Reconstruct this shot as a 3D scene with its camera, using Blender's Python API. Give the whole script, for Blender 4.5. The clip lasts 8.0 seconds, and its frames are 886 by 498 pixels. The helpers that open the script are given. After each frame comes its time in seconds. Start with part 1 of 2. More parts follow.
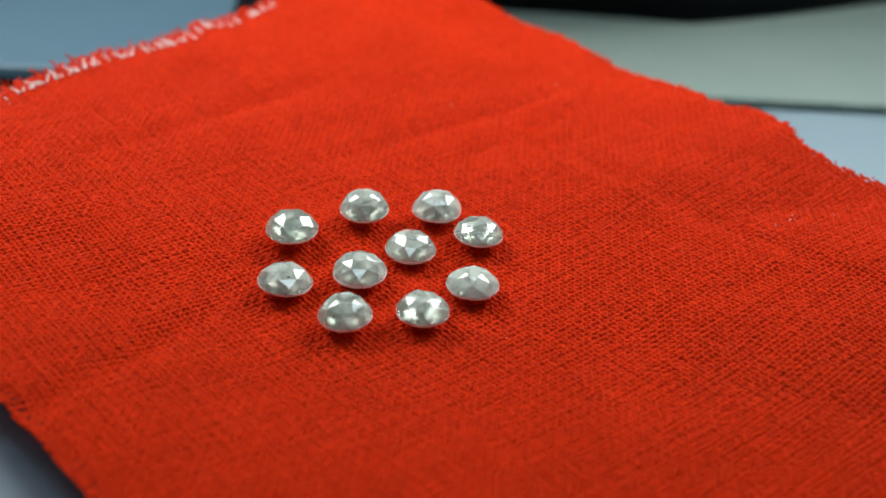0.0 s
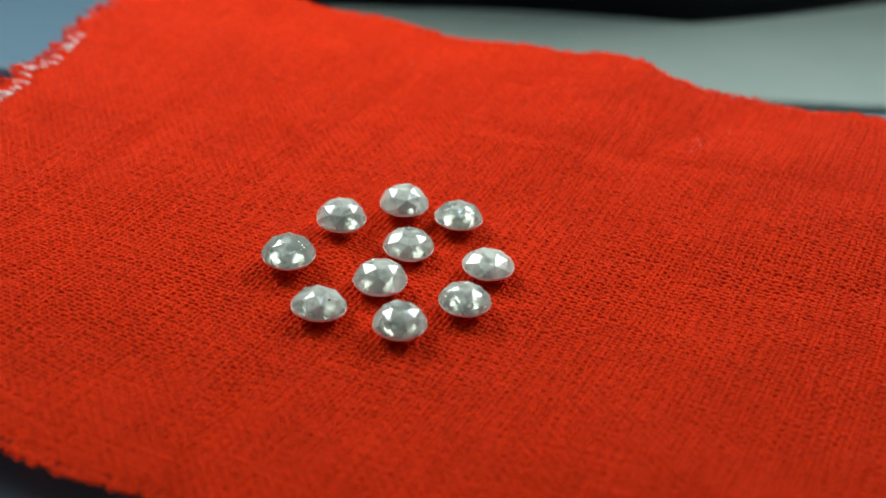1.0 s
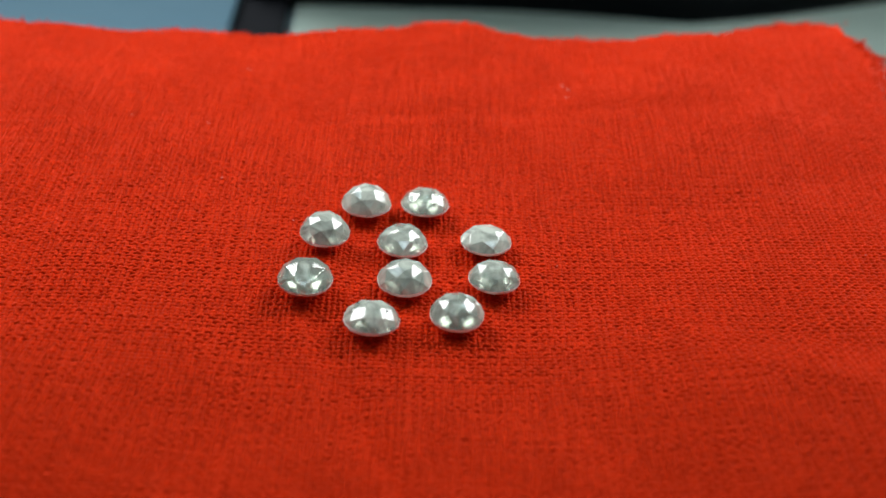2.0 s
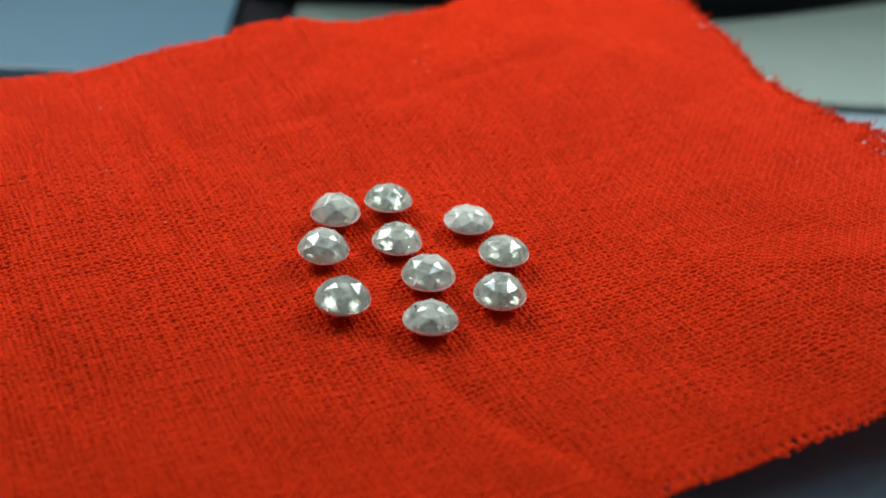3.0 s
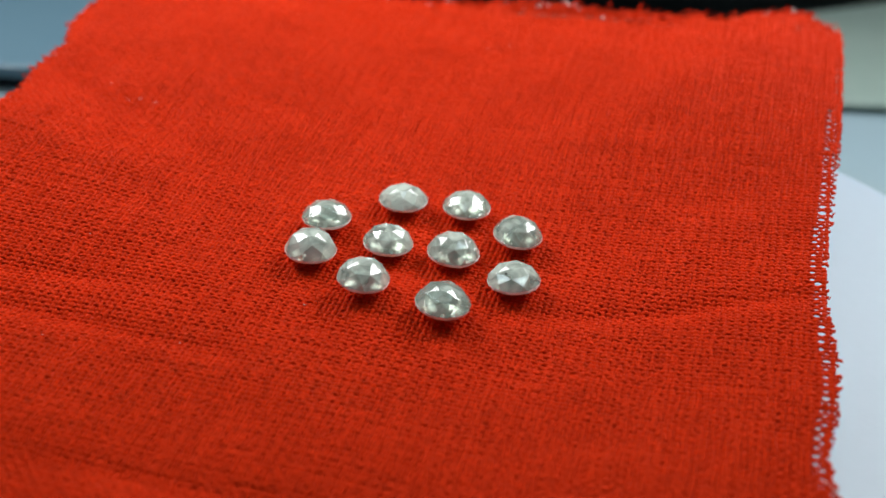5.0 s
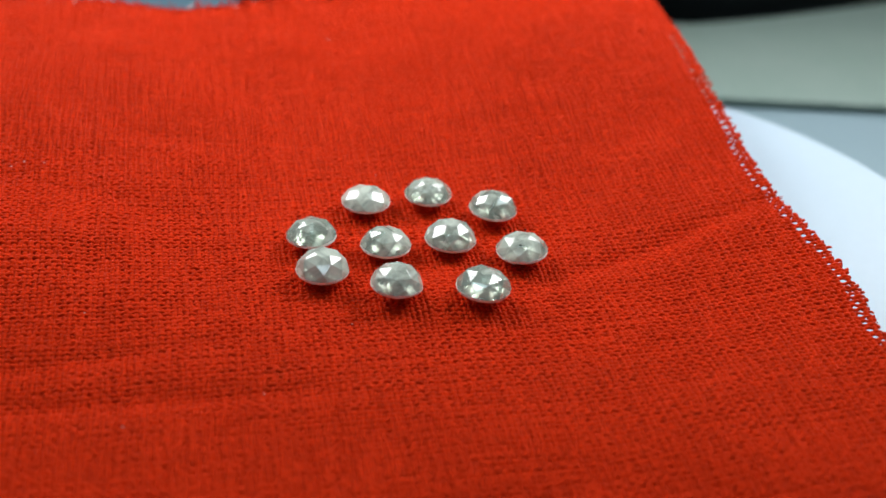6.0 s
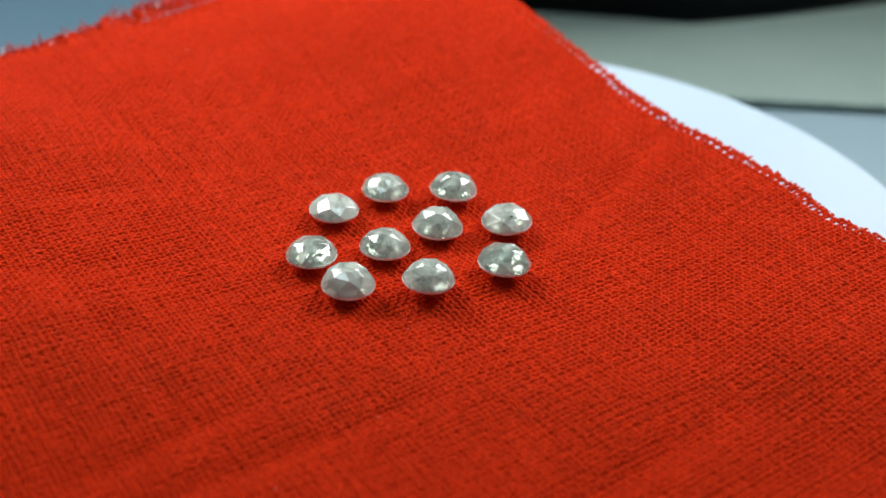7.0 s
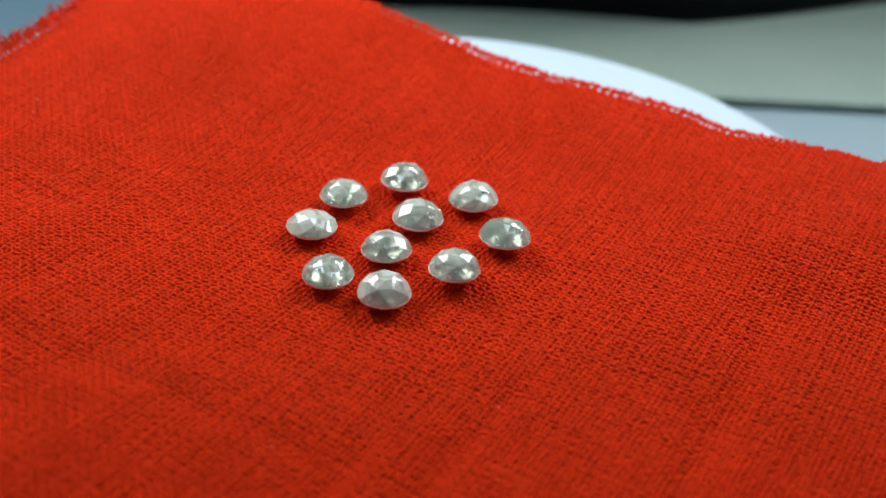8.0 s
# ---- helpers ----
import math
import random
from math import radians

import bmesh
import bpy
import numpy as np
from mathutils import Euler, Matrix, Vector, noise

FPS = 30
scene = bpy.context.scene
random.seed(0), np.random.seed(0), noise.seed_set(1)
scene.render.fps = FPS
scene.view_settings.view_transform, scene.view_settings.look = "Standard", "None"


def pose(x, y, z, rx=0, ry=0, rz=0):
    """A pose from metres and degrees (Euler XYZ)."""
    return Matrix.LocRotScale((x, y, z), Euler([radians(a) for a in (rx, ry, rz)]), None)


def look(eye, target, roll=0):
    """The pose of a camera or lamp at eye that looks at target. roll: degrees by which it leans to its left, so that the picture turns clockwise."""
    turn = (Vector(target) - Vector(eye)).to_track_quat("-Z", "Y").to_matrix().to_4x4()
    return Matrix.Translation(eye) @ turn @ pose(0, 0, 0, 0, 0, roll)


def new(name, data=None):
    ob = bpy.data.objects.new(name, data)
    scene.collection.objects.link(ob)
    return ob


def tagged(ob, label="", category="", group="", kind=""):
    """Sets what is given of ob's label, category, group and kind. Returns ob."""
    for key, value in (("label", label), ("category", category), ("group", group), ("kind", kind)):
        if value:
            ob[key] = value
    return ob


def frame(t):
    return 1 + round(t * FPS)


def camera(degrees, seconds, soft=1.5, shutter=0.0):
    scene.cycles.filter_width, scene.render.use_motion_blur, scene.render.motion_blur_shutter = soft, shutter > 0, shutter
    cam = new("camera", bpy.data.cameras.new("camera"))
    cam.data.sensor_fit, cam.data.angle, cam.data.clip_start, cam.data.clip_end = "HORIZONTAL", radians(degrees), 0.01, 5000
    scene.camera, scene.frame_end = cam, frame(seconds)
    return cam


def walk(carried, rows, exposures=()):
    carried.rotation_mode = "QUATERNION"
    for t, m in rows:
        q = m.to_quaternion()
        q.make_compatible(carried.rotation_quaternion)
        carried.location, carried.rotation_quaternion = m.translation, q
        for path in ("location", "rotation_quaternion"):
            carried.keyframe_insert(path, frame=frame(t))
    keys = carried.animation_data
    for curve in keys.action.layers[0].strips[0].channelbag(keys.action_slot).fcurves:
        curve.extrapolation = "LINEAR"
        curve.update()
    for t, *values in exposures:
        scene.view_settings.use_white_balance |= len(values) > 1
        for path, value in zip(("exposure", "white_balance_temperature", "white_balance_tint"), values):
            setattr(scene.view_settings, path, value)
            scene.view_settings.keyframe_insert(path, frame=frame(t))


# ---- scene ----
# The plan is drawn in units of 100 mm round the turntable's axis; U turns them into metres.
U = 0.1
TABLE = -0.23          # table top, below the plane of the stones' girdles

# ---- camera ----
cam = camera(37.1, 8.0, soft=1.5)
cam.data.dof.use_dof = True
cam.data.dof.focus_distance = 0.0985
cam.data.dof.aperture_fstop = 29
EYE = Vector((0.0, -0.83763, 0.54624)) * U
AIM = Vector((0.03514, -0.00168, -0.00144)) * U
VIEW = look(EYE, AIM, 3.917)
walk(cam, [(0.0, VIEW), (8.0, VIEW)])

# The turntable's turn: seconds, degrees, and the play of its bearing (units of 100 mm)
TURN = [
    (0.0, 0.0, 0.0013, -0.0004, -0.0005), (0.5, 11.88, 0.0009, -0.0006, -0.0005),
    (1.0, 23.66, 0.0008, -0.0008, -0.0004), (1.5, 36.7, -0.0002, -0.0003, -0.0001),
    (1.7, 41.87, -0.0006, -0.0002, 0.0), (2.25, 55.8, -0.0010, 0.0001, 0.0001),
    (2.8, 69.67, -0.0013, 0.0003, 0.0002), (3.5, 87.67, -0.0011, -0.0001, 0.0),
    (4.0, 100.12, -0.0009, 0.0, -0.0001), (4.5, 112.85, -0.0005, 0.0001, -0.0001),
    (5.2, 129.89, -0.0003, 0.0004, 0.0), (5.75, 143.9, 0.0001, 0.0004, 0.0),
    (6.3, 157.91, 0.0005, 0.0004, 0.0001), (7.0, 174.77, 0.0006, 0.0010, 0.0005),
    (7.5, 187.2, 0.0003, 0.0008, 0.0007), (8.0, 199.61, 0.0009, 0.0013, 0.0008),
]

# ---- light: two cool work lamps, unseen, over the far side of the table, and added ceiling fill ----
world = bpy.data.worlds.new("world")
world.use_nodes = True
world.node_tree.nodes["Background"].inputs[0].default_value = (0.55, 0.66, 0.75, 1)
world.node_tree.nodes["Background"].inputs[1].default_value = 0.36
scene.world = world


def lamp(name, eye, target, width, depth, watts, color, spread=180):
    ob = new(name, bpy.data.lights.new(name, "AREA"))
    ob.data.shape, ob.data.size, ob.data.size_y = "RECTANGLE", width, depth
    ob.data.energy, ob.data.color = watts, color
    ob.data.spread = radians(spread)      # a narrow beam stands in for the phone's shade over the front
    ob.matrix_world = look(eye, target)


for x in (-0.105, 0.113):
    lamp("work_lamp", (x, 0.118, 0.122), (0.25 * x, 0.068, 0.0), 0.12, 0.08, 0.114, (0.97, 0.99, 1.0), 81)
# Six added overhead panels fill the shade and give the facets something to reflect.
for x, y in ((-0.45, -0.25), (0.5, -0.2), (-0.9, 0.45), (0.95, 0.4), (0.05, -0.75), (0.1, 0.8)):
    lamp("ceiling_fill", (x, y, 1.6), (x, y, 0), 0.28, 0.28, 1.2, (0.70, 0.90, 1.0))
scene.view_settings.exposure = 0.0


# ---- materials ----
def shader(name, color, rough=0.5, **more):
    m = bpy.data.materials.new(name)
    m.use_nodes = True
    b = m.node_tree.nodes["Principled BSDF"]
    b.inputs["Base Color"].default_value = (*color, 1)
    b.inputs["Roughness"].default_value = rough
    for k, v in more.items():
        b.inputs[k.replace("_", " ")].default_value = v
    return m, m.node_tree, b


def mottled(m, tree, b, dark, light, size, detail=4.0, bump=0.0, fine_share=0.4):
    """Two scales of noise between two colours, with a fine relief."""
    n, link = tree.nodes, tree.links
    co = n.new("ShaderNodeTexCoord")
    big, fine, mix, ramp = n.new("ShaderNodeTexNoise"), n.new("ShaderNodeTexNoise"), n.new("ShaderNodeMath"), n.new("ShaderNodeMix")
    big.inputs["Scale"].default_value, big.inputs["Detail"].default_value = size, detail
    fine.inputs["Scale"].default_value, fine.inputs["Detail"].default_value = size * 14, 3
    mix.operation = "MULTIPLY_ADD"
    mix.inputs[1].default_value = fine_share
    ramp.data_type = "RGBA"
    ramp.inputs[6].default_value, ramp.inputs[7].default_value = (*dark, 1), (*light, 1)
    for t in (big, fine):
        link.new(co.outputs["Object"], t.inputs["Vector"])
    half = n.new("ShaderNodeMath")
    half.operation = "MULTIPLY"
    half.inputs[1].default_value = 1 - fine_share
    link.new(big.outputs["Fac"], half.inputs[0])
    link.new(fine.outputs["Fac"], mix.inputs[0])
    link.new(half.outputs[0], mix.inputs[2])
    link.new(mix.outputs[0], ramp.inputs[0])
    link.new(ramp.outputs[2], b.inputs["Base Color"])
    if bump:
        bp = n.new("ShaderNodeBump")
        bp.inputs["Strength"].default_value = bump
        bp.inputs["Distance"].default_value = 0.0002
        link.new(fine.outputs["Fac"], bp.inputs["Height"])
        link.new(bp.outputs[0], b.inputs["Normal"])
    return m


def cotton(name, dark, light):
    m, tree, b = shader(name, light, 0.45)
    b.inputs["Sheen Weight"].default_value = 0.015
    b.inputs["Sheen Roughness"].default_value = 0.5
    b.inputs["Sheen Tint"].default_value = (1.0, 0.22, 0.06, 1)
    b.inputs["Specular IOR Level"].default_value = 0.045
    b.inputs["Specular Tint"].default_value = (1.0, 0.26, 0.10, 1)
    # The strong fine spots put highlights of the thread tops into the colour.
    mottled(m, tree, b, dark, light, 140.0, 5.0, 0.5, 0.8)
    return m


RED = cotton("red_cotton", (0.28, 0.0105, 0.0014), (0.86, 0.043, 0.0060))
PALE = cotton("undyed_core", (0.62, 0.48, 0.44), (0.82, 0.74, 0.70))


def build_materials():
    made = {}
    m, tree, b = shader("white_plastic", (0.80, 0.82, 0.83), 0.38)
    made["white"] = mottled(m, tree, b, (0.385, 0.485, 0.57), (0.435, 0.535, 0.62), 60.0, 3.0, 0.05)
    m, tree, b = shader("grey_tabletop", (0.4, 0.46, 0.5), 0.35)
    made["table"] = mottled(m, tree, b, (0.20, 0.285, 0.32), (0.25, 0.335, 0.37), 25.0, 4.0, 0.1)
    m, tree, b = shader("grey_green_felt", (0.25, 0.29, 0.27), 0.8)
    made["felt"] = mottled(m, tree, b, (0.16, 0.235, 0.20), (0.25, 0.305, 0.275), 45.0, 4.0, 0.3)
    m, tree, b = shader("blue_grey_plastic", (0.2, 0.28, 0.33), 0.3)
    made["blue"] = mottled(m, tree, b, (0.060, 0.125, 0.165), (0.095, 0.165, 0.21), 20.0, 3.0, 0.05)
    m, tree, b = shader("black_leatherette", (0.012, 0.013, 0.015), 0.7)
    b.inputs["Specular IOR Level"].default_value = 0.1
    made["black"] = mottled(m, tree, b, (0.003, 0.0035, 0.005), (0.008, 0.009, 0.011), 40.0, 4.0, 0.3)
    m, tree, b = shader("wall_paint", (0.62, 0.65, 0.66), 0.8)
    made["wall"] = mottled(m, tree, b, (0.58, 0.62, 0.64), (0.66, 0.69, 0.70), 3.0, 4.0, 0.1)
    m, tree, b = shader("floor_lino", (0.3, 0.3, 0.3), 0.5)
    made["floor"] = mottled(m, tree, b, (0.25, 0.26, 0.27), (0.34, 0.34, 0.34), 6.0, 4.0, 0.1)
    return made


MAT = build_materials()


# ---- builders ----
def part(name, bm, material, parent=None, label="", smooth=False):
    me = bpy.data.meshes.new(name)
    bm.to_mesh(me)
    bm.free()
    me.materials.append(material)
    if smooth:
        me.shade_smooth()
    ob = new(name, me)
    ob.parent = parent
    if label:
        ob["label"] = label
    return ob


def block(x0, x1, y0, y1, z0, z1, bevel=0.0, segs=3):
    bm = bmesh.new()
    bmesh.ops.create_cube(bm, size=1.0)
    for v in bm.verts:
        v.co = Vector((x0 + (v.co.x + 0.5) * (x1 - x0), y0 + (v.co.y + 0.5) * (y1 - y0), z0 + (v.co.z + 0.5) * (z1 - z0)))
    if bevel:
        bmesh.ops.bevel(bm, geom=bm.edges[:], offset=bevel, segments=segs, profile=0.5, affect="EDGES")
    return bm


def lathe(profile, n=128):
    """A turned body from (radius, height) pairs, closed where the radius is 0."""
    bm = bmesh.new()
    rings = []
    for r, z in profile:
        if r == 0:
            rings.append([bm.verts.new((0, 0, z))])
        else:
            rings.append([bm.verts.new((r * math.cos(2 * math.pi * k / n), r * math.sin(2 * math.pi * k / n), z)) for k in range(n)])
    for a, b in zip(rings, rings[1:]):
        for k in range(n):
            j = (k + 1) % n
            if len(a) == 1:
                bm.faces.new((a[0], b[k], b[j]))
            elif len(b) == 1:
                bm.faces.new((a[k], b[0], a[j]))
            else:
                bm.faces.new((a[k], b[k], b[j], a[j]))
    bmesh.ops.recalc_face_normals(bm, faces=bm.faces[:])
    return bm


# ---- room: unseen walls and ceiling added for bounced light, floor and table ----
def build_room():
    zt = TABLE * U
    floor_z, ceil_z, a = zt - 0.74, zt + 1.66, 1.6
    tagged(part("floor", block(-a, a, -a, a, floor_z - 0.05, floor_z), MAT["floor"]), "dull grey floor under the table", "floor", kind="structure")
    tagged(part("ceiling", block(-a, a, -a, a, ceil_z, ceil_z + 0.05), MAT["wall"]), "unseen pale ceiling added to bounce light", "ceiling", kind="structure")
    for n, b in (("wall_north", (-a, a, a, a + 0.1)), ("wall_south", (-a, a, -a - 0.1, -a)), ("wall_east", (a, a + 0.1, -a, a)), ("wall_west", (-a - 0.1, -a, -a, a))):
        tagged(part(n, block(*b, floor_z, ceil_z), MAT["wall"]), "unseen pale grey wall added to bounce light", "wall", kind="structure")
    table = tagged(new("table"), "pale blue-grey smooth work table", "table")
    table.location = (0, 0.1, floor_z)
    part("tabletop", block(-0.6, 0.6, -0.35, 0.35, 0.71, 0.74, 0.003), MAT["table"], table)
    for x in (-0.55, 0.55):
        for y in (-0.3, 0.3):
            part("leg", block(x - 0.02, x + 0.02, y - 0.02, y + 0.02, 0, 0.712, 0.002), MAT["table"], table)


build_room()


def build_background():
    zt = TABLE
    def b(x0, x1, y0, y1, h0, h1, bev):
        return block(x0 * U, x1 * U, y0 * U, y1 * U, (zt + h0) * U, (zt + h1) * U, bev * U)
    tray = tagged(new("plastic_tray"), "blue-grey smooth plastic tray lying on the table", "tray")
    part("body", b(-1.5, -0.24, 0.665, 1.35, 0.017, 0.034, 0.003), MAT["blue"], tray)
    # Black slab in place of the shade under the tray and towards the pad.
    part("shade_slab", b(-1.46, -0.172, 0.685, 1.32, 0.0, 0.0185, 0.002), MAT["black"], tray, "black slab standing in for the shade under and beside the tray")
    pad = tagged(new("folded_pad"), "grey-green soft folded pad lying on the table", "pad")
    part("upper_fold", b(-0.16, 1.6, 0.718, 1.2, 0.0025, 0.014, 0.004), MAT["felt"], pad)
    part("lower_fold", b(-0.155, 1.59, 0.721, 1.2, 0.0, 0.0035, 0.001), MAT["felt"], pad)
    case = tagged(new("black_case"), "soft black matt case standing on the pad", "case")
    bm = bmesh.new()
    bmesh.ops.create_grid(bm, x_segments=48, y_segments=24, size=1.0)
    for v in bm.verts:                      # a pillow-like front that bows in and out
        x, h = -0.23 + (v.co.x + 1) * 0.97, (v.co.y + 1) / 2
        y = 0.962 + 0.36 * max(0, x - 0.42) + 0.008 * math.sin(9 * x) - 0.02 * math.sin(math.pi * h)
        v.co = Vector((x, y, zt + 0.014 + 0.75 * h)) * U
    back = bmesh.ops.extrude_face_region(bm, geom=bm.faces[:])
    for v in back["geom"]:
        if isinstance(v, bmesh.types.BMVert):
            v.co.y = 1.5 * U
    bmesh.ops.recalc_face_normals(bm, faces=bm.faces[:])
    part("body", bm, MAT["black"], case, smooth=True)
    part("seam", b(-0.2, 1.6, 1.50, 1.52, 0.05, 0.75, 0.008), MAT["black"], case)


build_background()


# ---- turntable ----
DISC = (-0.088, -0.116)      # its middle lies off the axis
DISC_R, RIM = 0.379, -0.058


def build_turntable():
    table = tagged(new("turntable"), "pale blue-white plastic round turntable under the cloth", "turntable")
    base = lathe([(0, TABLE), (0.26, TABLE), (0.27, TABLE + 0.01), (0.27, TABLE + 0.12), (0.26, TABLE + 0.13), (0, TABLE + 0.13)])
    neck = lathe([(0, TABLE + 0.125), (0.05, TABLE + 0.125), (0.05, RIM - 0.045), (0, RIM - 0.045)], 48)
    disc = lathe([(0, RIM - 0.05), (0.356, RIM - 0.05), (0.372, RIM - 0.04), (DISC_R, RIM - 0.02), (DISC_R, RIM - 0.010),
                  (0.3765, RIM - 0.004), (0.372, RIM), (0.2, RIM + 0.001), (0, RIM + 0.001)])
    bmesh.ops.translate(disc, verts=disc.verts[:], vec=(*DISC, 0))
    hub = lathe([(0, RIM - 0.001), (0.165, RIM - 0.001), (0.165, -0.030), (0.160, -0.022), (0.150, -0.0195), (0.12, -0.0168), (0, -0.0163)], 64)
    for name, bm in (("base", base), ("spindle", neck), ("platter", disc), ("hub", hub)):
        bmesh.ops.scale(bm, verts=bm.verts[:], vec=(U, U, U))
        part(name, bm, MAT["white"], table)
    return table


turntable = build_turntable()

# ---- cloth: a torn rectangle of plain weave, its threads along WARP and across it ----
WARP = radians(40)
PITCH = 0.0042
FLAT = -0.0131          # the cloth under the stones


def cloth_height(x, y):
    """Height of the cloth's middle, for arrays of x and y in plan units."""
    r, th = np.hypot(x, y), np.degrees(np.arctan2(y, x)) % 360
    rim = np.interp(th, EDGE_T, EDGE_Z)
    k = np.clip((r - 0.12) / 0.30, 0, 1.3)
    z = np.where(k < 1, FLAT + (rim - FLAT) * k * k * (3 - 2 * k), rim)
    # low folds that run with the threads
    u, v = x * math.cos(WARP) + y * math.sin(WARP), -x * math.sin(WARP) + y * math.cos(WARP)
    far = np.clip((r - 0.13) / 0.08, 0, 1)
    for with_u, a, b, w, h, lo, hi in FOLDS:
        p, s = (u, v - a - b * u) if with_u else (v, u - a - b * v)
        ends = 1 / (1 + np.exp(-(p - lo) / 0.018)) / (1 + np.exp((p - hi) / 0.018))
        z = z + h * ends * (np.exp(-(s / w) ** 2) - 0.2 * np.exp(-((s - 2.1 * w) / (1.5 * w)) ** 2))
    z = z + far * (0.0020 * np.sin(19 * u + 5 * v + 1.0) * np.sin(13 * v - 4 * u) + 0.0011 * np.sin(41 * u - 17 * v) * np.sin(31 * v + 0.7) + 0.0005 * np.sin(83 * v + 11 * u) * np.sin(23 * u))
    # a stretch of the torn edge that curls up
    curl = np.clip((-0.440 - v) / 0.035, 0, 1.2) / (1 + np.exp(-(0.016 - u) / 0.004)) / (1 + np.exp(-(u + 0.15) / 0.02))
    z = z + 0.011 * curl
    # a low hump under two stones
    z = z + 0.0055 * np.exp(-((x + 0.055) ** 2 + (y - 0.032) ** 2) / 0.03 ** 2)
    return z


EDGE_T = [0, 15, 30, 45, 60, 75, 90, 105, 120, 135, 150, 165, 180, 195, 210, 225, 240, 255, 270, 280, 290, 300, 315, 330, 345, 360]
EDGE_Z = [0.010, -0.004, 0.012, -0.002, -0.019, -0.019, -0.010, -0.014, -0.016, -0.010, -0.007, 0.004, 0.009, 0.007, 0.013, 0.017, 0.022, 0.028, 0.036, 0.034, 0.018, 0.012, 0.003, -0.002, 0.011, 0.010]
# along u (or v): offset, slope, width, depth, from, to
FOLDS = [
    (True, 0.153, -0.04, 0.011, -0.0029, 0.07, 0.32), (True, 0.077, 0.33, 0.012, -0.0036, -0.34, -0.12),
    (True, 0.275, 0.05, 0.013, -0.0034, -0.08, 0.15), (True, -0.14, -0.28, 0.012, -0.0018, 0.12, 0.24),
    (False, 0.225, -0.10, 0.013, -0.0020, -0.30, 0.08), (True, -0.20, 0.05, 0.014, 0.0014, -0.28, -0.05),
    (True, 0.075, 0.10, 0.010, -0.0024, 0.14, 0.30),
]


def edge_lines():
    """The four torn edges: the lowest and highest u over v, and v over u."""
    u_hi = (np.array([-0.55, -0.44, -0.377, -0.316, -0.257, -0.223, -0.191, -0.165, -0.116, -0.085, -0.068, -0.045, -0.019, 0.0, 0.015, 0.072, 0.138, 0.193, 0.24, 0.30, 0.338, 0.50, 0.6]),
            np.array([0.47, 0.452, 0.440, 0.407, 0.409, 0.395, 0.399, 0.397, 0.383, 0.383, 0.396, 0.403, 0.412, 0.404, 0.400, 0.405, 0.405, 0.409, 0.411, 0.395, 0.396, 0.39, 0.39]))
    u_lo = (np.array([-0.6, -0.5, -0.46, -0.25, -0.138, -0.06, 0.0, 0.05, 0.10, 0.15, 0.19, 0.25, 0.275, 0.285, 0.6]),
            np.array([-0.28, -0.313, -0.319, -0.320, -0.317, -0.315, -0.319, -0.326, -0.326, -0.323, -0.328, -0.333, -0.332, -0.345, -0.35]))
    v_lo = (np.array([-0.4, -0.31, -0.28, -0.255, -0.231, -0.209, -0.195, -0.177, -0.161, -0.123, -0.091, -0.048, 0.015, 0.03, 0.042, 0.107, 0.161, 0.207, 0.25, 0.33, 0.40, 0.5]),
            np.array([-0.47, -0.475, -0.503, -0.498, -0.488, -0.468, -0.470, -0.485, -0.465, -0.464, -0.456, -0.464, -0.464, -0.478, -0.464, -0.452, -0.456, -0.467, -0.466, -0.468, -0.455, -0.40]))
    v_hi = (np.array([-0.4, -0.33, -0.29, -0.24, -0.20, -0.15, -0.122, -0.075, -0.01, 0.04, 0.085, 0.105, 0.13, 0.145, 0.186, 0.25, 0.42]),
            np.array([0.27, 0.30, 0.345, 0.375, 0.388, 0.407, 0.421, 0.434, 0.448, 0.444, 0.450, 0.466, 0.456, 0.461, 0.475, 0.486, 0.49]))
    return u_lo, u_hi, v_lo, v_hi


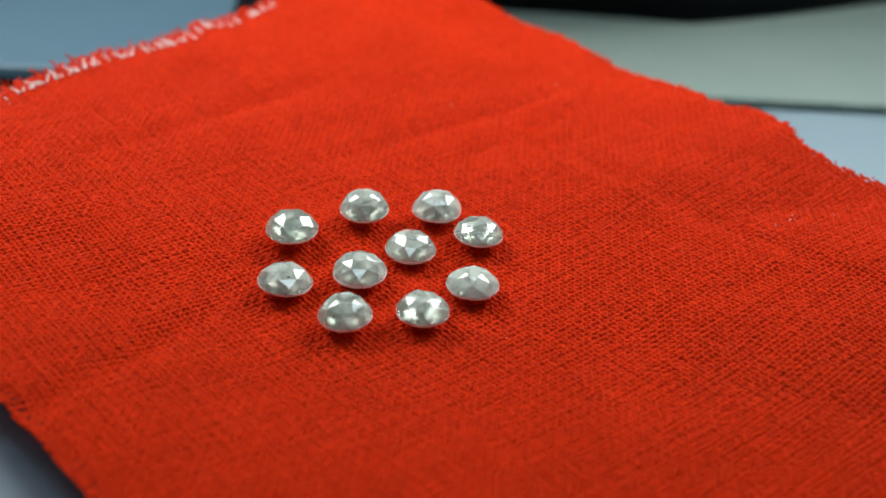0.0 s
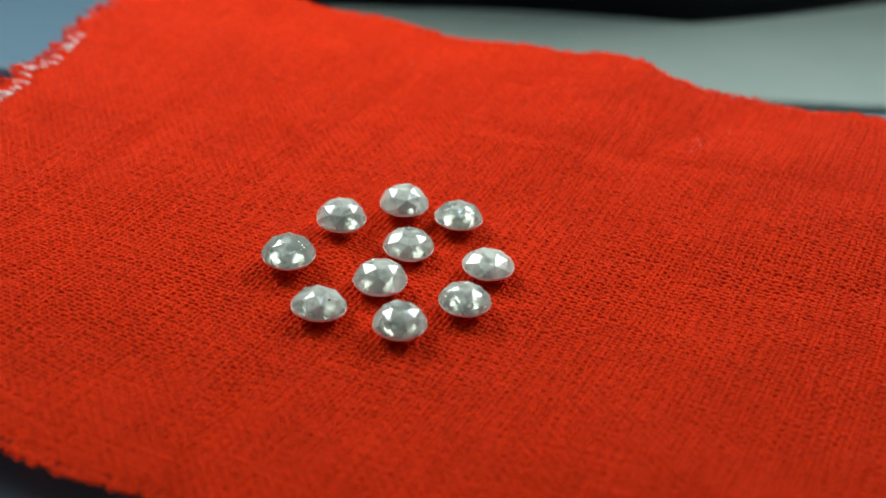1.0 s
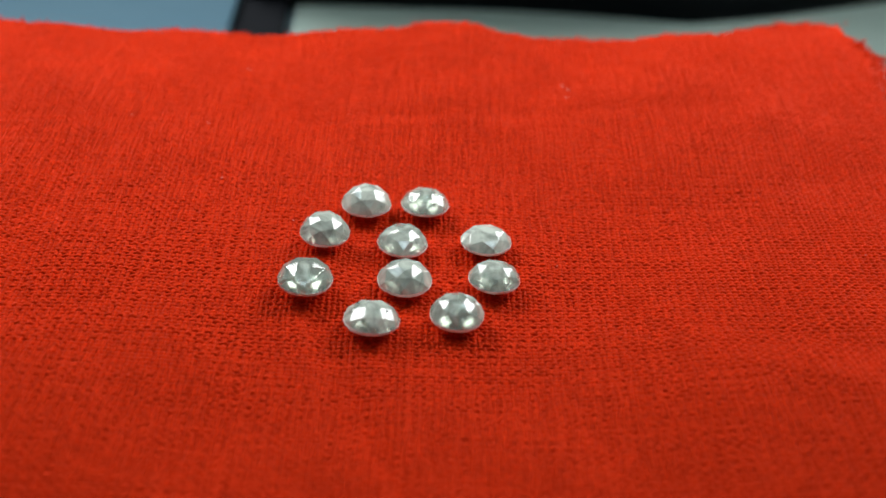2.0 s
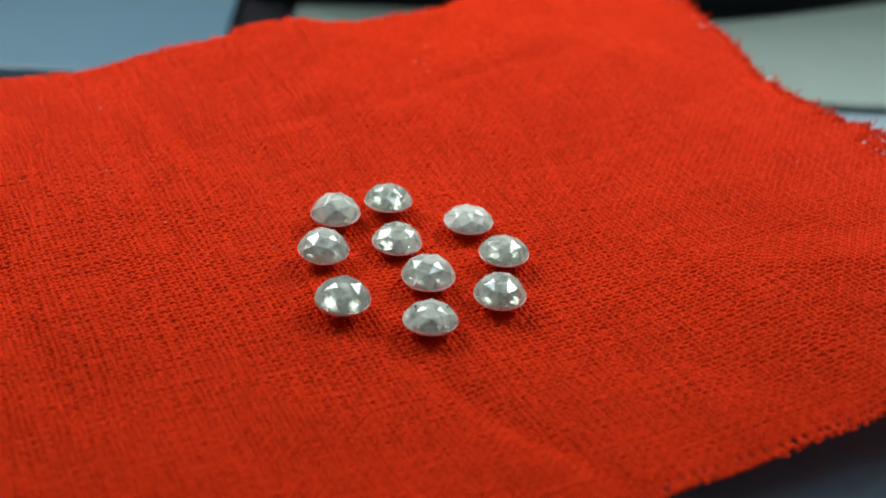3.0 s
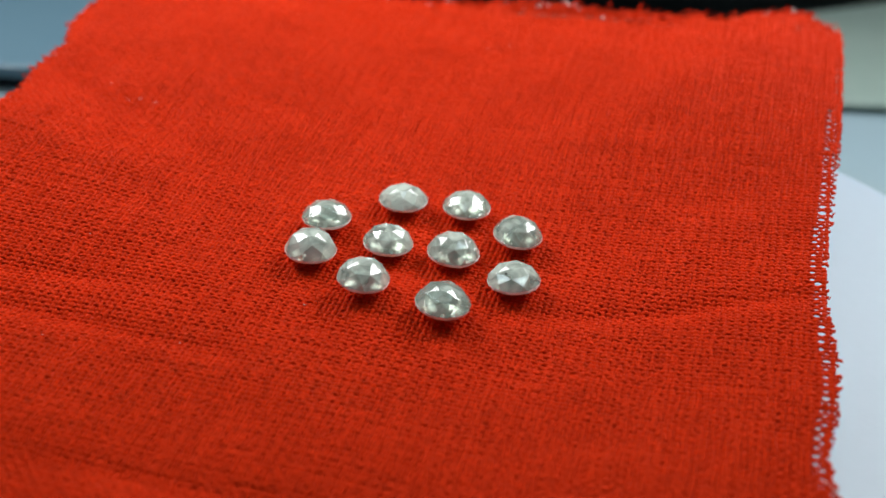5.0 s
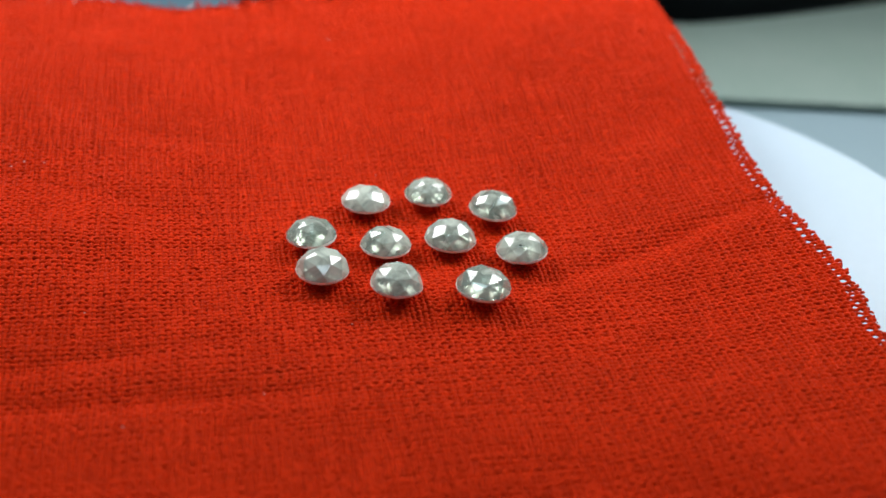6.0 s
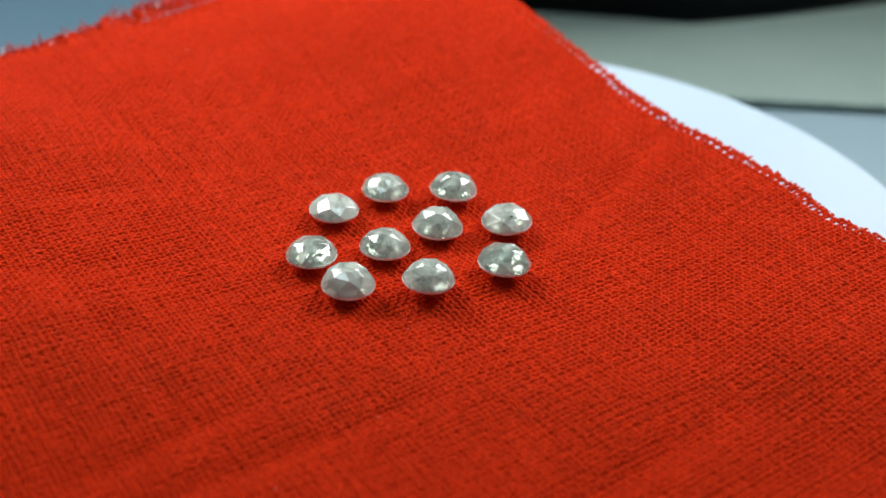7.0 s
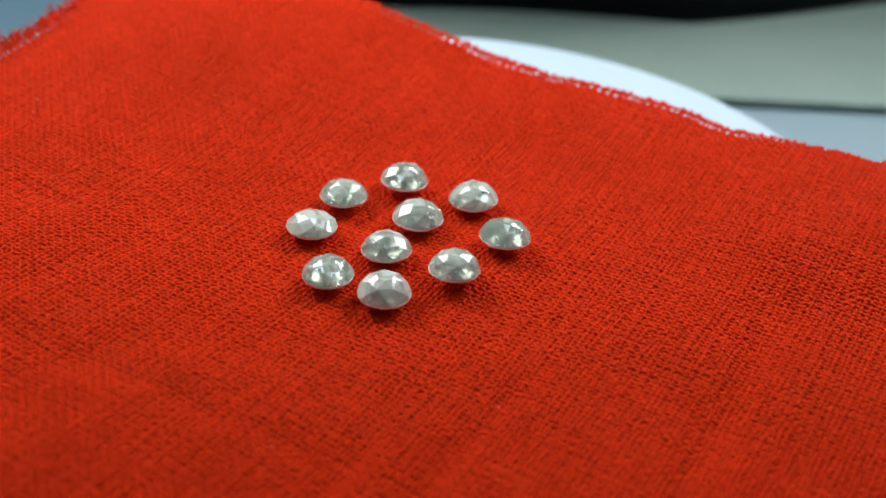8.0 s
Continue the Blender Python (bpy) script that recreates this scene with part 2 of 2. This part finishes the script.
def threads(along_u, rng):
    """One set of threads as a mesh: rounded strands that go over and under their crossings."""
    u_lo, u_hi, v_lo, v_hi = edge_lines()
    verts, faces, start = [], [], 0
    lo_all, hi_all = (-0.52, 0.52) if along_u else (-0.36, 0.48)
    for i in range(round(lo_all / PITCH), round(hi_all / PITCH)):
        line = i * PITCH + rng.normal(0, 0.00015)
        tooth = 0.004 * ((i // 2) % 3) * rng.uniform(0.3, 1.0)
        if along_u:
            a, b = np.interp(line, *u_lo) - rng.uniform(0.0, 0.004), np.interp(line, *u_hi) + tooth - 0.003
            s = np.arange(round(-0.4 / PITCH) * 4, round(0.55 / PITCH) * 4) * PITCH / 4
            frayed = 0.012 + 0.009 * np.sin(23 * s) * np.sin(57 * s + 1)      # weft lost along the frayed edge
            ok = (line > np.interp(s, *v_lo)) & (line < np.interp(s, *v_hi) - frayed)
            if -0.4515 < line < -0.4435:                                       # drawn threads
                ok &= (s > 0.01) | (s < -0.11)
        else:
            a, b = np.interp(line, *v_lo) - rng.uniform(0.0, 0.006), np.interp(line, *v_hi) + rng.uniform(-0.006, 0.004)
            s = np.arange(round(-0.56 / PITCH) * 4, round(0.56 / PITCH) * 4) * PITCH / 4
            ok = (line > np.interp(s, *u_lo)) & (line < np.interp(s, *u_hi))
            band = line - np.interp(s, *u_lo)                                # a thread drawn out along the edge
            ok &= (band < 0.0055) | (band > 0.0098) | (s < -0.30) | (s > 0.178)
        if not ok.any():
            continue
        a, b = max(a, s[ok].min()), min(b, s[ok].max())
        s = s[(s > a) & (s < b) & ok]
        if len(s) < 4:
            continue
        k = np.round(s / PITCH * 4).astype(int)
        up = np.cos(math.pi * (k / 4 + i)) * (1 if along_u else -1)
        wander = np.interp(s, np.linspace(-0.6, 0.6, 60), rng.normal(0, 0.0008, 60))
        fat = np.interp(s, np.linspace(-0.6, 0.6, 160), rng.uniform(0.78, 1.14, 160)) * rng.uniform(0.95, 1.06)
        t = line + wander
        u, v = (s, t) if along_u else (t, s)
        loose = np.sin(31 * u + 9 * v) * np.sin(27 * v - 12 * u + 2) + 0.7 * np.sin(73 * u + 1) * np.sin(61 * v)
        fat = fat * (1 - 0.07 * loose)                                       # closer and more open patches
        x, y = u * math.cos(WARP) - v * math.sin(WARP), u * math.sin(WARP) + v * math.cos(WARP)
        z = cloth_height(x, y) + up * 0.00068 * rng.uniform(0.88, 1.15)
        side = (-math.sin(WARP), math.cos(WARP)) if along_u else (math.cos(WARP), math.sin(WARP))
        w, h = PITCH * 0.435 * fat, 0.0012 * fat
        ring = [np.stack([x + side[0] * w * c, y + side[1] * w * c, z + h * d], 1) for c, d in ((-0.92, -0.5), (-0.8, 0.3), (0, 0.75), (0.8, 0.3), (0.92, -0.5))]
        verts.append(np.stack(ring, 1).reshape(-1, 3))
        whole = np.flatnonzero(np.diff(k) == 1)                              # leave gaps open
        r = whole[:, None] * 5 + start
        c = np.arange(4)[None, :]
        faces.append(np.stack([r + c, r + c + 1, r + c + 6, r + c + 5], 2).reshape(-1, 4))
        start += len(s) * 5
    return np.concatenate(verts) * U, np.concatenate(faces)


def lint(rng):
    """The close fibres between the threads: a thin sheet just under them that stops short of the edges."""
    u_lo, u_hi, v_lo, v_hi = edge_lines()
    n, m = 150, 180
    q, p = np.meshgrid(np.linspace(0, 1, m), np.linspace(0, 1, n))
    v = -0.448 + q * 0.94
    inner = np.interp(v, *u_lo) + np.where((v > -0.30) & (v < 0.178), 0.0105, 0.004)
    u = inner + p * (np.interp(v, *u_hi) - 0.006 - inner)
    top = np.interp(u, *v_hi) - 0.030
    v = np.minimum(v, top)
    x, y = u * math.cos(WARP) - v * math.sin(WARP), u * math.sin(WARP) + v * math.cos(WARP)
    z = cloth_height(x, y) - 0.0004
    i = (np.arange(n - 1)[:, None] * m + np.arange(m - 1)[None, :]).ravel()
    f = np.stack([i, i + 1, i + m + 1, i + m], 1)
    keep = (v.ravel()[i] < top.ravel()[i] - 1e-6)
    return np.stack([x, y, z], 2).reshape(-1, 3) * U, f[keep]


def strands(rng, share=1.0):
    """Loose ends that curl out along the four edges."""
    u_lo, u_hi, v_lo, v_hi = edge_lines()
    verts, faces, start = [], [], 0
    plan = [("v_lo", 800 if share == 1 else 250, 0.016, 0.75), ("u_lo", 40, 0.006, 0.5), ("u_hi", 160 if share == 1 else 50, 0.008, 0.5), ("v_hi", 240, 0.010, 0.5)]
    for name, count, length, curl in plan:
        for k in range(round(count * (share if share == 1 or name != "v_hi" else 0.34))):
            if name[0] == "v":
                u = rng.uniform(-0.31, 0.40)
                v = np.interp(u, *(v_lo if name == "v_lo" else v_hi)) + rng.uniform(-0.004, 0.010) * (1 if name == "v_lo" else -1)
                way = np.array([rng.normal(0, 0.5), -1 if name == "v_lo" else 1, rng.uniform(-0.2, 0.6)])
            else:
                v = rng.uniform(-0.46, 0.42)
                if share < 1 and name == "u_lo":     # pale ends where the drawn thread breaks off
                    v = rng.normal(0.178, 0.003)
                u = np.interp(v, *(u_lo if name == "u_lo" else u_hi)) + rng.uniform(-0.002, 0.006) * (1 if name == "u_lo" else -1)
                way = np.array([-1 if name == "u_lo" else 1, rng.normal(0, 0.5), rng.uniform(-0.3, 0.5)])
            comb = share < 1 and name == "v_hi"
            if comb:                             # bare thread ends side by side
                u = rng.uniform(-0.30, 0.22)
                v, way = np.interp(u, *v_hi) - 0.024, np.array([rng.normal(0, 0.25), 1.0, 0.1])
            n = 9
            step = (0.018 if comb else length) * rng.uniform(0.4, 1.1) / n
            p = np.array([u, v, 0.0])
            path = []
            for q in range(n):
                path.append(p.copy())
                way = way / np.linalg.norm(way) + rng.normal(0, 0.12 if comb else curl, 3) * (1, 1, 0.7)
                p = p + way / np.linalg.norm(way) * step
            path = np.array(path)
            x = path[:, 0] * math.cos(WARP) - path[:, 1] * math.sin(WARP)
            y = path[:, 0] * math.sin(WARP) + path[:, 1] * math.cos(WARP)
            z = cloth_height(x, y) + np.maximum(path[:, 2], -0.002) + (0.0014 if comb else 0.0)
            c = np.stack([x, y, z], 1)
            d = np.gradient(c, axis=0)
            d /= np.linalg.norm(d, axis=1)[:, None] + 1e-9
            a = np.cross(d, (0.3, 0.2, 0.93))
            a /= np.linalg.norm(a, axis=1)[:, None] + 1e-9
            b = np.cross(d, a)
            fat = (rng.uniform(0.0007, 0.0014) if comb else rng.uniform(0.0004, 0.0012)) * np.linspace(1, 0.5, n)[:, None]
            ring = [c + (a * math.cos(g) + b * math.sin(g)) * fat for g in (0, 1.57, 3.14, 4.71)]
            verts.append(np.stack(ring, 1).reshape(-1, 3))
            r = np.arange(n - 1)[:, None] * 4 + start
            e, e2 = np.arange(4)[None, :], (np.arange(4)[None, :] + 1) % 4
            faces.append(np.stack([r + e, r + e2, r + 4 + e2, r + 4 + e], 2).reshape(-1, 4))
            start += n * 4
    return np.concatenate(verts) * U, np.concatenate(faces)


def specks(rng):
    """Tiny pale bits caught in the weave: fluff, and a cluster that stands in for glints."""
    verts, faces, start = [], [], 0
    for k in range(13):
        # the first four are glints on the threads, made as pale specks
        if k < 4:
            x, y = 0.31 + rng.normal(0, 0.02), 0.05 + rng.normal(0, 0.022)
        else:
            u, v = rng.uniform(-0.27, 0.35), rng.uniform(-0.40, 0.33)
            x, y = u * math.cos(WARP) - v * math.sin(WARP), u * math.sin(WARP) + v * math.cos(WARP)
        z = float(cloth_height(np.array([x]), np.array([y]))[0]) + 0.0016
        size = rng.uniform(0.0003, 0.0006)
        c = np.array([(1.6, 0, 0), (0, 1, 0), (-1.6, 0, 0), (0, -1, 0)]) * size
        g = rng.uniform(0, 6.28)
        c = np.stack([c[:, 0] * math.cos(g) - c[:, 1] * math.sin(g), c[:, 0] * math.sin(g) + c[:, 1] * math.cos(g), c[:, 2]], 1)
        low, high = c + (x, y, z - size * 0.7), c * 0.5 + (x, y, z + size * 0.7)
        verts.append(np.concatenate([low, high]))
        for q in range(4):
            faces.append([start + q, start + (q + 1) % 4, start + 4 + (q + 1) % 4, start + 4 + q])
        faces.append([start + 4, start + 5, start + 6, start + 7])
        start += 8
    return np.concatenate(verts) * U, np.array(faces)


def mesh_from(name, v, f, material):
    me = bpy.data.meshes.new(name)
    me.vertices.add(len(v))
    me.vertices.foreach_set("co", v.astype(np.float32).ravel())
    me.loops.add(f.size)
    me.loops.foreach_set("vertex_index", f.astype(np.int32).ravel())
    me.polygons.add(len(f))
    me.polygons.foreach_set("loop_start", np.arange(0, f.size, 4, dtype=np.int32))
    me.update(calc_edges=True)
    me.validate()
    me.materials.append(material)
    me.shade_smooth()
    return me


def build_cloth():
    rng = np.random.default_rng(7)
    cloth = tagged(new("red_cloth"), "bright red plain-woven cotton cloth with frayed torn edges", "cloth")
    for name, along in (("weft_threads", True), ("warp_threads", False)):
        ob = new(name, mesh_from(name, *threads(along, rng), RED))
        ob.parent = cloth
        tagged(ob, "close red cotton threads", kind="stuff")
    for name, make, label in (("lint", lint, "fine red fibres between the threads"), ("loose_threads", strands, "curling frayed red thread ends")):
        ob = new(name, mesh_from(name, *make(rng), RED))
        ob.parent = cloth
        tagged(ob, label, kind="stuff")
    pale = new("pale_threads", mesh_from("pale_threads", *strands(rng, 0.12), PALE))
    pale.parent = cloth
    tagged(pale, "loose undyed thread ends in the frayed edges", kind="stuff")
    fluff_and_glints = new("fluff_and_glints", mesh_from("fluff_and_glints", *specks(rng), PALE))
    fluff_and_glints.parent = cloth
    tagged(fluff_and_glints, "tiny pale specks of fluff, and four that stand in for glints", kind="stuff")
    return cloth


cloth = build_cloth()

# ---- stones ----
def gem_materials():
    """A hazy top with clear and milky patches, a frosted girdle, and below it facets that throw the light back."""
    m, tree, b = shader("diamond_crown", (0.93, 0.95, 0.92), 0.05)
    b.inputs["IOR"].default_value = 1.85
    mottled(m, tree, b, (0.50, 0.57, 0.48), (0.78, 0.80, 0.70), 800.0, 6.0)
    n, link = tree.nodes, tree.links
    co, cloud, clear, own, shift = (n.new(k) for k in ("ShaderNodeTexCoord", "ShaderNodeTexNoise", "ShaderNodeMapRange", "ShaderNodeObjectInfo", "ShaderNodeVectorMath"))
    cloud.inputs["Scale"].default_value, cloud.inputs["Detail"].default_value, cloud.inputs["Distortion"].default_value = 650.0, 5.0, 1.2
    clear.inputs["From Min"].default_value, clear.inputs["From Max"].default_value = 0.46, 0.80
    clear.inputs["To Min"].default_value, clear.inputs["To Max"].default_value = 0.10, 0.75
    link.new(co.outputs["Object"], shift.inputs[0])
    link.new(own.outputs["Random"], shift.inputs[1])
    link.new(shift.outputs[0], cloud.inputs["Vector"])
    each = n.new("ShaderNodeMath")                # some stones are clearer than others
    each.operation = "MULTIPLY_ADD"
    each.inputs[1].default_value = 0.26
    link.new(own.outputs["Random"], each.inputs[0])
    link.new(cloud.outputs["Fac"], each.inputs[2])
    link.new(each.outputs[0], clear.inputs["Value"])
    link.new(clear.outputs[0], b.inputs["Transmission Weight"])
    wavy = n.new("ShaderNodeBump")                # facets are not quite flat
    wavy.inputs["Strength"].default_value, wavy.inputs["Distance"].default_value = 0.5, 0.00003
    link.new(cloud.outputs["Fac"], wavy.inputs["Height"])
    link.new(wavy.outputs[0], b.inputs["Normal"])
    m2, tree, b = shader("diamond_pavilion", (0.7, 0.72, 0.69), 0.16)
    b.inputs["Metallic"].default_value = 0.55
    mottled(m2, tree, b, (0.80, 0.92, 0.84), (0.97, 1.0, 0.97), 1300.0, 6.0)
    m3, tree, b = shader("frosted_girdle", (0.9, 0.92, 0.88), 0.45)
    mottled(m3, tree, b, (0.80, 0.86, 0.80), (0.95, 0.96, 0.92), 2500.0, 4.0, 0.3)
    return m, m2, m3


GEM, BELLY, GIRDLE = gem_materials()


def gem_mesh(seed, radius, crown, belly, n=6):
    """A round stone: a small table, a star of triangles round it, a row of kites below, a thin girdle and a facetted belly."""
    rng = random.Random(seed)
    bm = bmesh.new()

    def ring(count, r, z, turn=0.0, loose=0.03, lift=0.02):
        for k in range(count):
            g, q = 2 * math.pi * (k + turn) / count, r * (1 + rng.uniform(-loose, loose))
            bm.verts.new((radius * q * math.cos(g), radius * q * math.sin(g), radius * (z + rng.uniform(-lift, lift))))

    ring(n, 0.29, crown * 0.93, 0.5, 0.12, 0.0)
    ring(n, 0.67, crown * 0.71, 0.0, 0.05)
    ring(n, 0.895, crown * 0.36, 0.5, 0.02, 0.02)
    ring(n * 3, 0.985, 0.045, 0.0, 0.022, 0.016)
    ring(n * 3, 0.985, -0.05, 0.0, 0.012, 0.012)
    ring(n, 0.72, -belly * 0.55, 0.25)
    ring(n, 0.46, -belly * 0.86, 0.75, 0.10, 0.02)
    ring(n // 2, 0.25, -belly, 0.3, 0.10, 0.0)
    hull = bmesh.ops.convex_hull(bm, input=bm.verts[:])
    inner = [g for g in hull["geom_interior"] + hull["geom_unused"] if isinstance(g, bmesh.types.BMVert) and g.is_valid]
    bmesh.ops.delete(bm, geom=list(set(inner)), context="VERTS")
    bmesh.ops.dissolve_limit(bm, angle_limit=radians(2), verts=bm.verts[:], edges=bm.edges[:])
    bmesh.ops.bevel(bm, geom=bm.edges[:], offset=radius * 0.012, segments=1, affect="EDGES")
    bm.normal_update()
    for f in bm.faces:
        if f.normal.dot(f.calc_center_median()) < 0:
            f.normal_flip()
        mid = f.calc_center_median()
        f.material_index = 1 if mid.z < -0.045 * radius else 2 if mid.z < 0.05 * radius else 0
    return bm


# place on the cloth, height, radius (units of 100 mm), crown, lean about x and y, turn
STONES = [
    (-0.0816, 0.0144, 0.0033, 0.0196, 0.46, 2, -3, 10), (-0.0280, 0.0473, 0.0041, 0.0188, 0.53, 2, -3, 30),
    (0.0293, 0.0575, 0.0001, 0.0192, 0.56, 0, 0, 50), (0.0617, 0.0239, 0.0005, 0.0188, 0.42, 0, 2, 5),
    (0.0094, 0.0010, -0.0016, 0.0189, 0.46, 2, 0, 20), (-0.0276, -0.0338, -0.0008, 0.0196, 0.50, 0, -2, 40),
    (-0.0809, -0.0503, -0.0004, 0.0195, 0.40, 0, 4, 15), (-0.0352, -0.0898, 0.0007, 0.0188, 0.50, 0, -3, 33),
    (0.0193, -0.0804, 0.0001, 0.0187, 0.42, 0, 0, 60), (0.0555, -0.0437, -0.0007, 0.0193, 0.34, 0, 0, 25),
]


def build_stones():
    made = []
    for k, (x, y, z, r, crown, lx, ly, turn) in enumerate(STONES):
        ob = part("diamond", gem_mesh(k + 3, r * 1.04 * U, crown * 1.15 + 0.15, 0.40, (6, 8, 7)[k % 3]), GEM)
        for m in (BELLY, GIRDLE):
            ob.data.materials.append(m)
        tagged(ob, "small milky grey-white faceted round diamond on red cloth", "gemstone", "diamonds on the cloth")
        if k == 6:                           # dark inclusions near the surface
            for ix, iy, iz in ((-0.0039, 0.0105, 0.0109), (0.0030, -0.0110, 0.0110)):
                g = radians(-turn)
                dot = bmesh.new()
                bmesh.ops.create_icosphere(dot, subdivisions=2, radius=0.0009 * U)
                spot = Vector((ix * math.cos(g) - iy * math.sin(g), ix * math.sin(g) + iy * math.cos(g), iz)) * U
                bmesh.ops.scale(dot, verts=dot.verts[:], vec=(1.2, 0.8, 0.7))
                bmesh.ops.translate(dot, verts=dot.verts[:], vec=spot)
                part("inclusion", dot, MAT["black"], ob, "tiny black inclusion")
        made.append((ob, pose(x * U, y * U, (z - 0.0020) * U, lx, ly, turn)))
    return made


stones = build_stones()


# ---- movement ----
def turned(t):
    """The turntable's pose at t seconds, gliding through the rows of TURN."""
    ts = [r[0] for r in TURN]
    i = min(max(sum(1 for s in ts if s <= t) - 1, 0), len(TURN) - 2)
    h = ts[i + 1] - ts[i]
    q = (t - ts[i]) / h
    def slope(j, c):
        a, b = max(j - 1, 0), min(j + 1, len(TURN) - 1)
        return (TURN[b][c] - TURN[a][c]) / (ts[b] - ts[a])
    val = []
    for c in range(1, 5):
        p0, p1, m0, m1 = TURN[i][c], TURN[i + 1][c], slope(i, c) * h, slope(i + 1, c) * h
        val.append((2 * q ** 3 - 3 * q * q + 1) * p0 + (q ** 3 - 2 * q * q + q) * m0 + (3 * q * q - 2 * q ** 3) * p1 + (q ** 3 - q * q) * m1)
    return pose(val[1] * U, val[2] * U, val[3] * U, 0, 0, val[0])


def motions():
    times = [k * 0.2 for k in range(41)]
    for thing, local in [(turntable, Matrix()), (cloth, Matrix())] + stones:
        walk(thing, [(t, turned(t) @ local) for t in times])


motions()
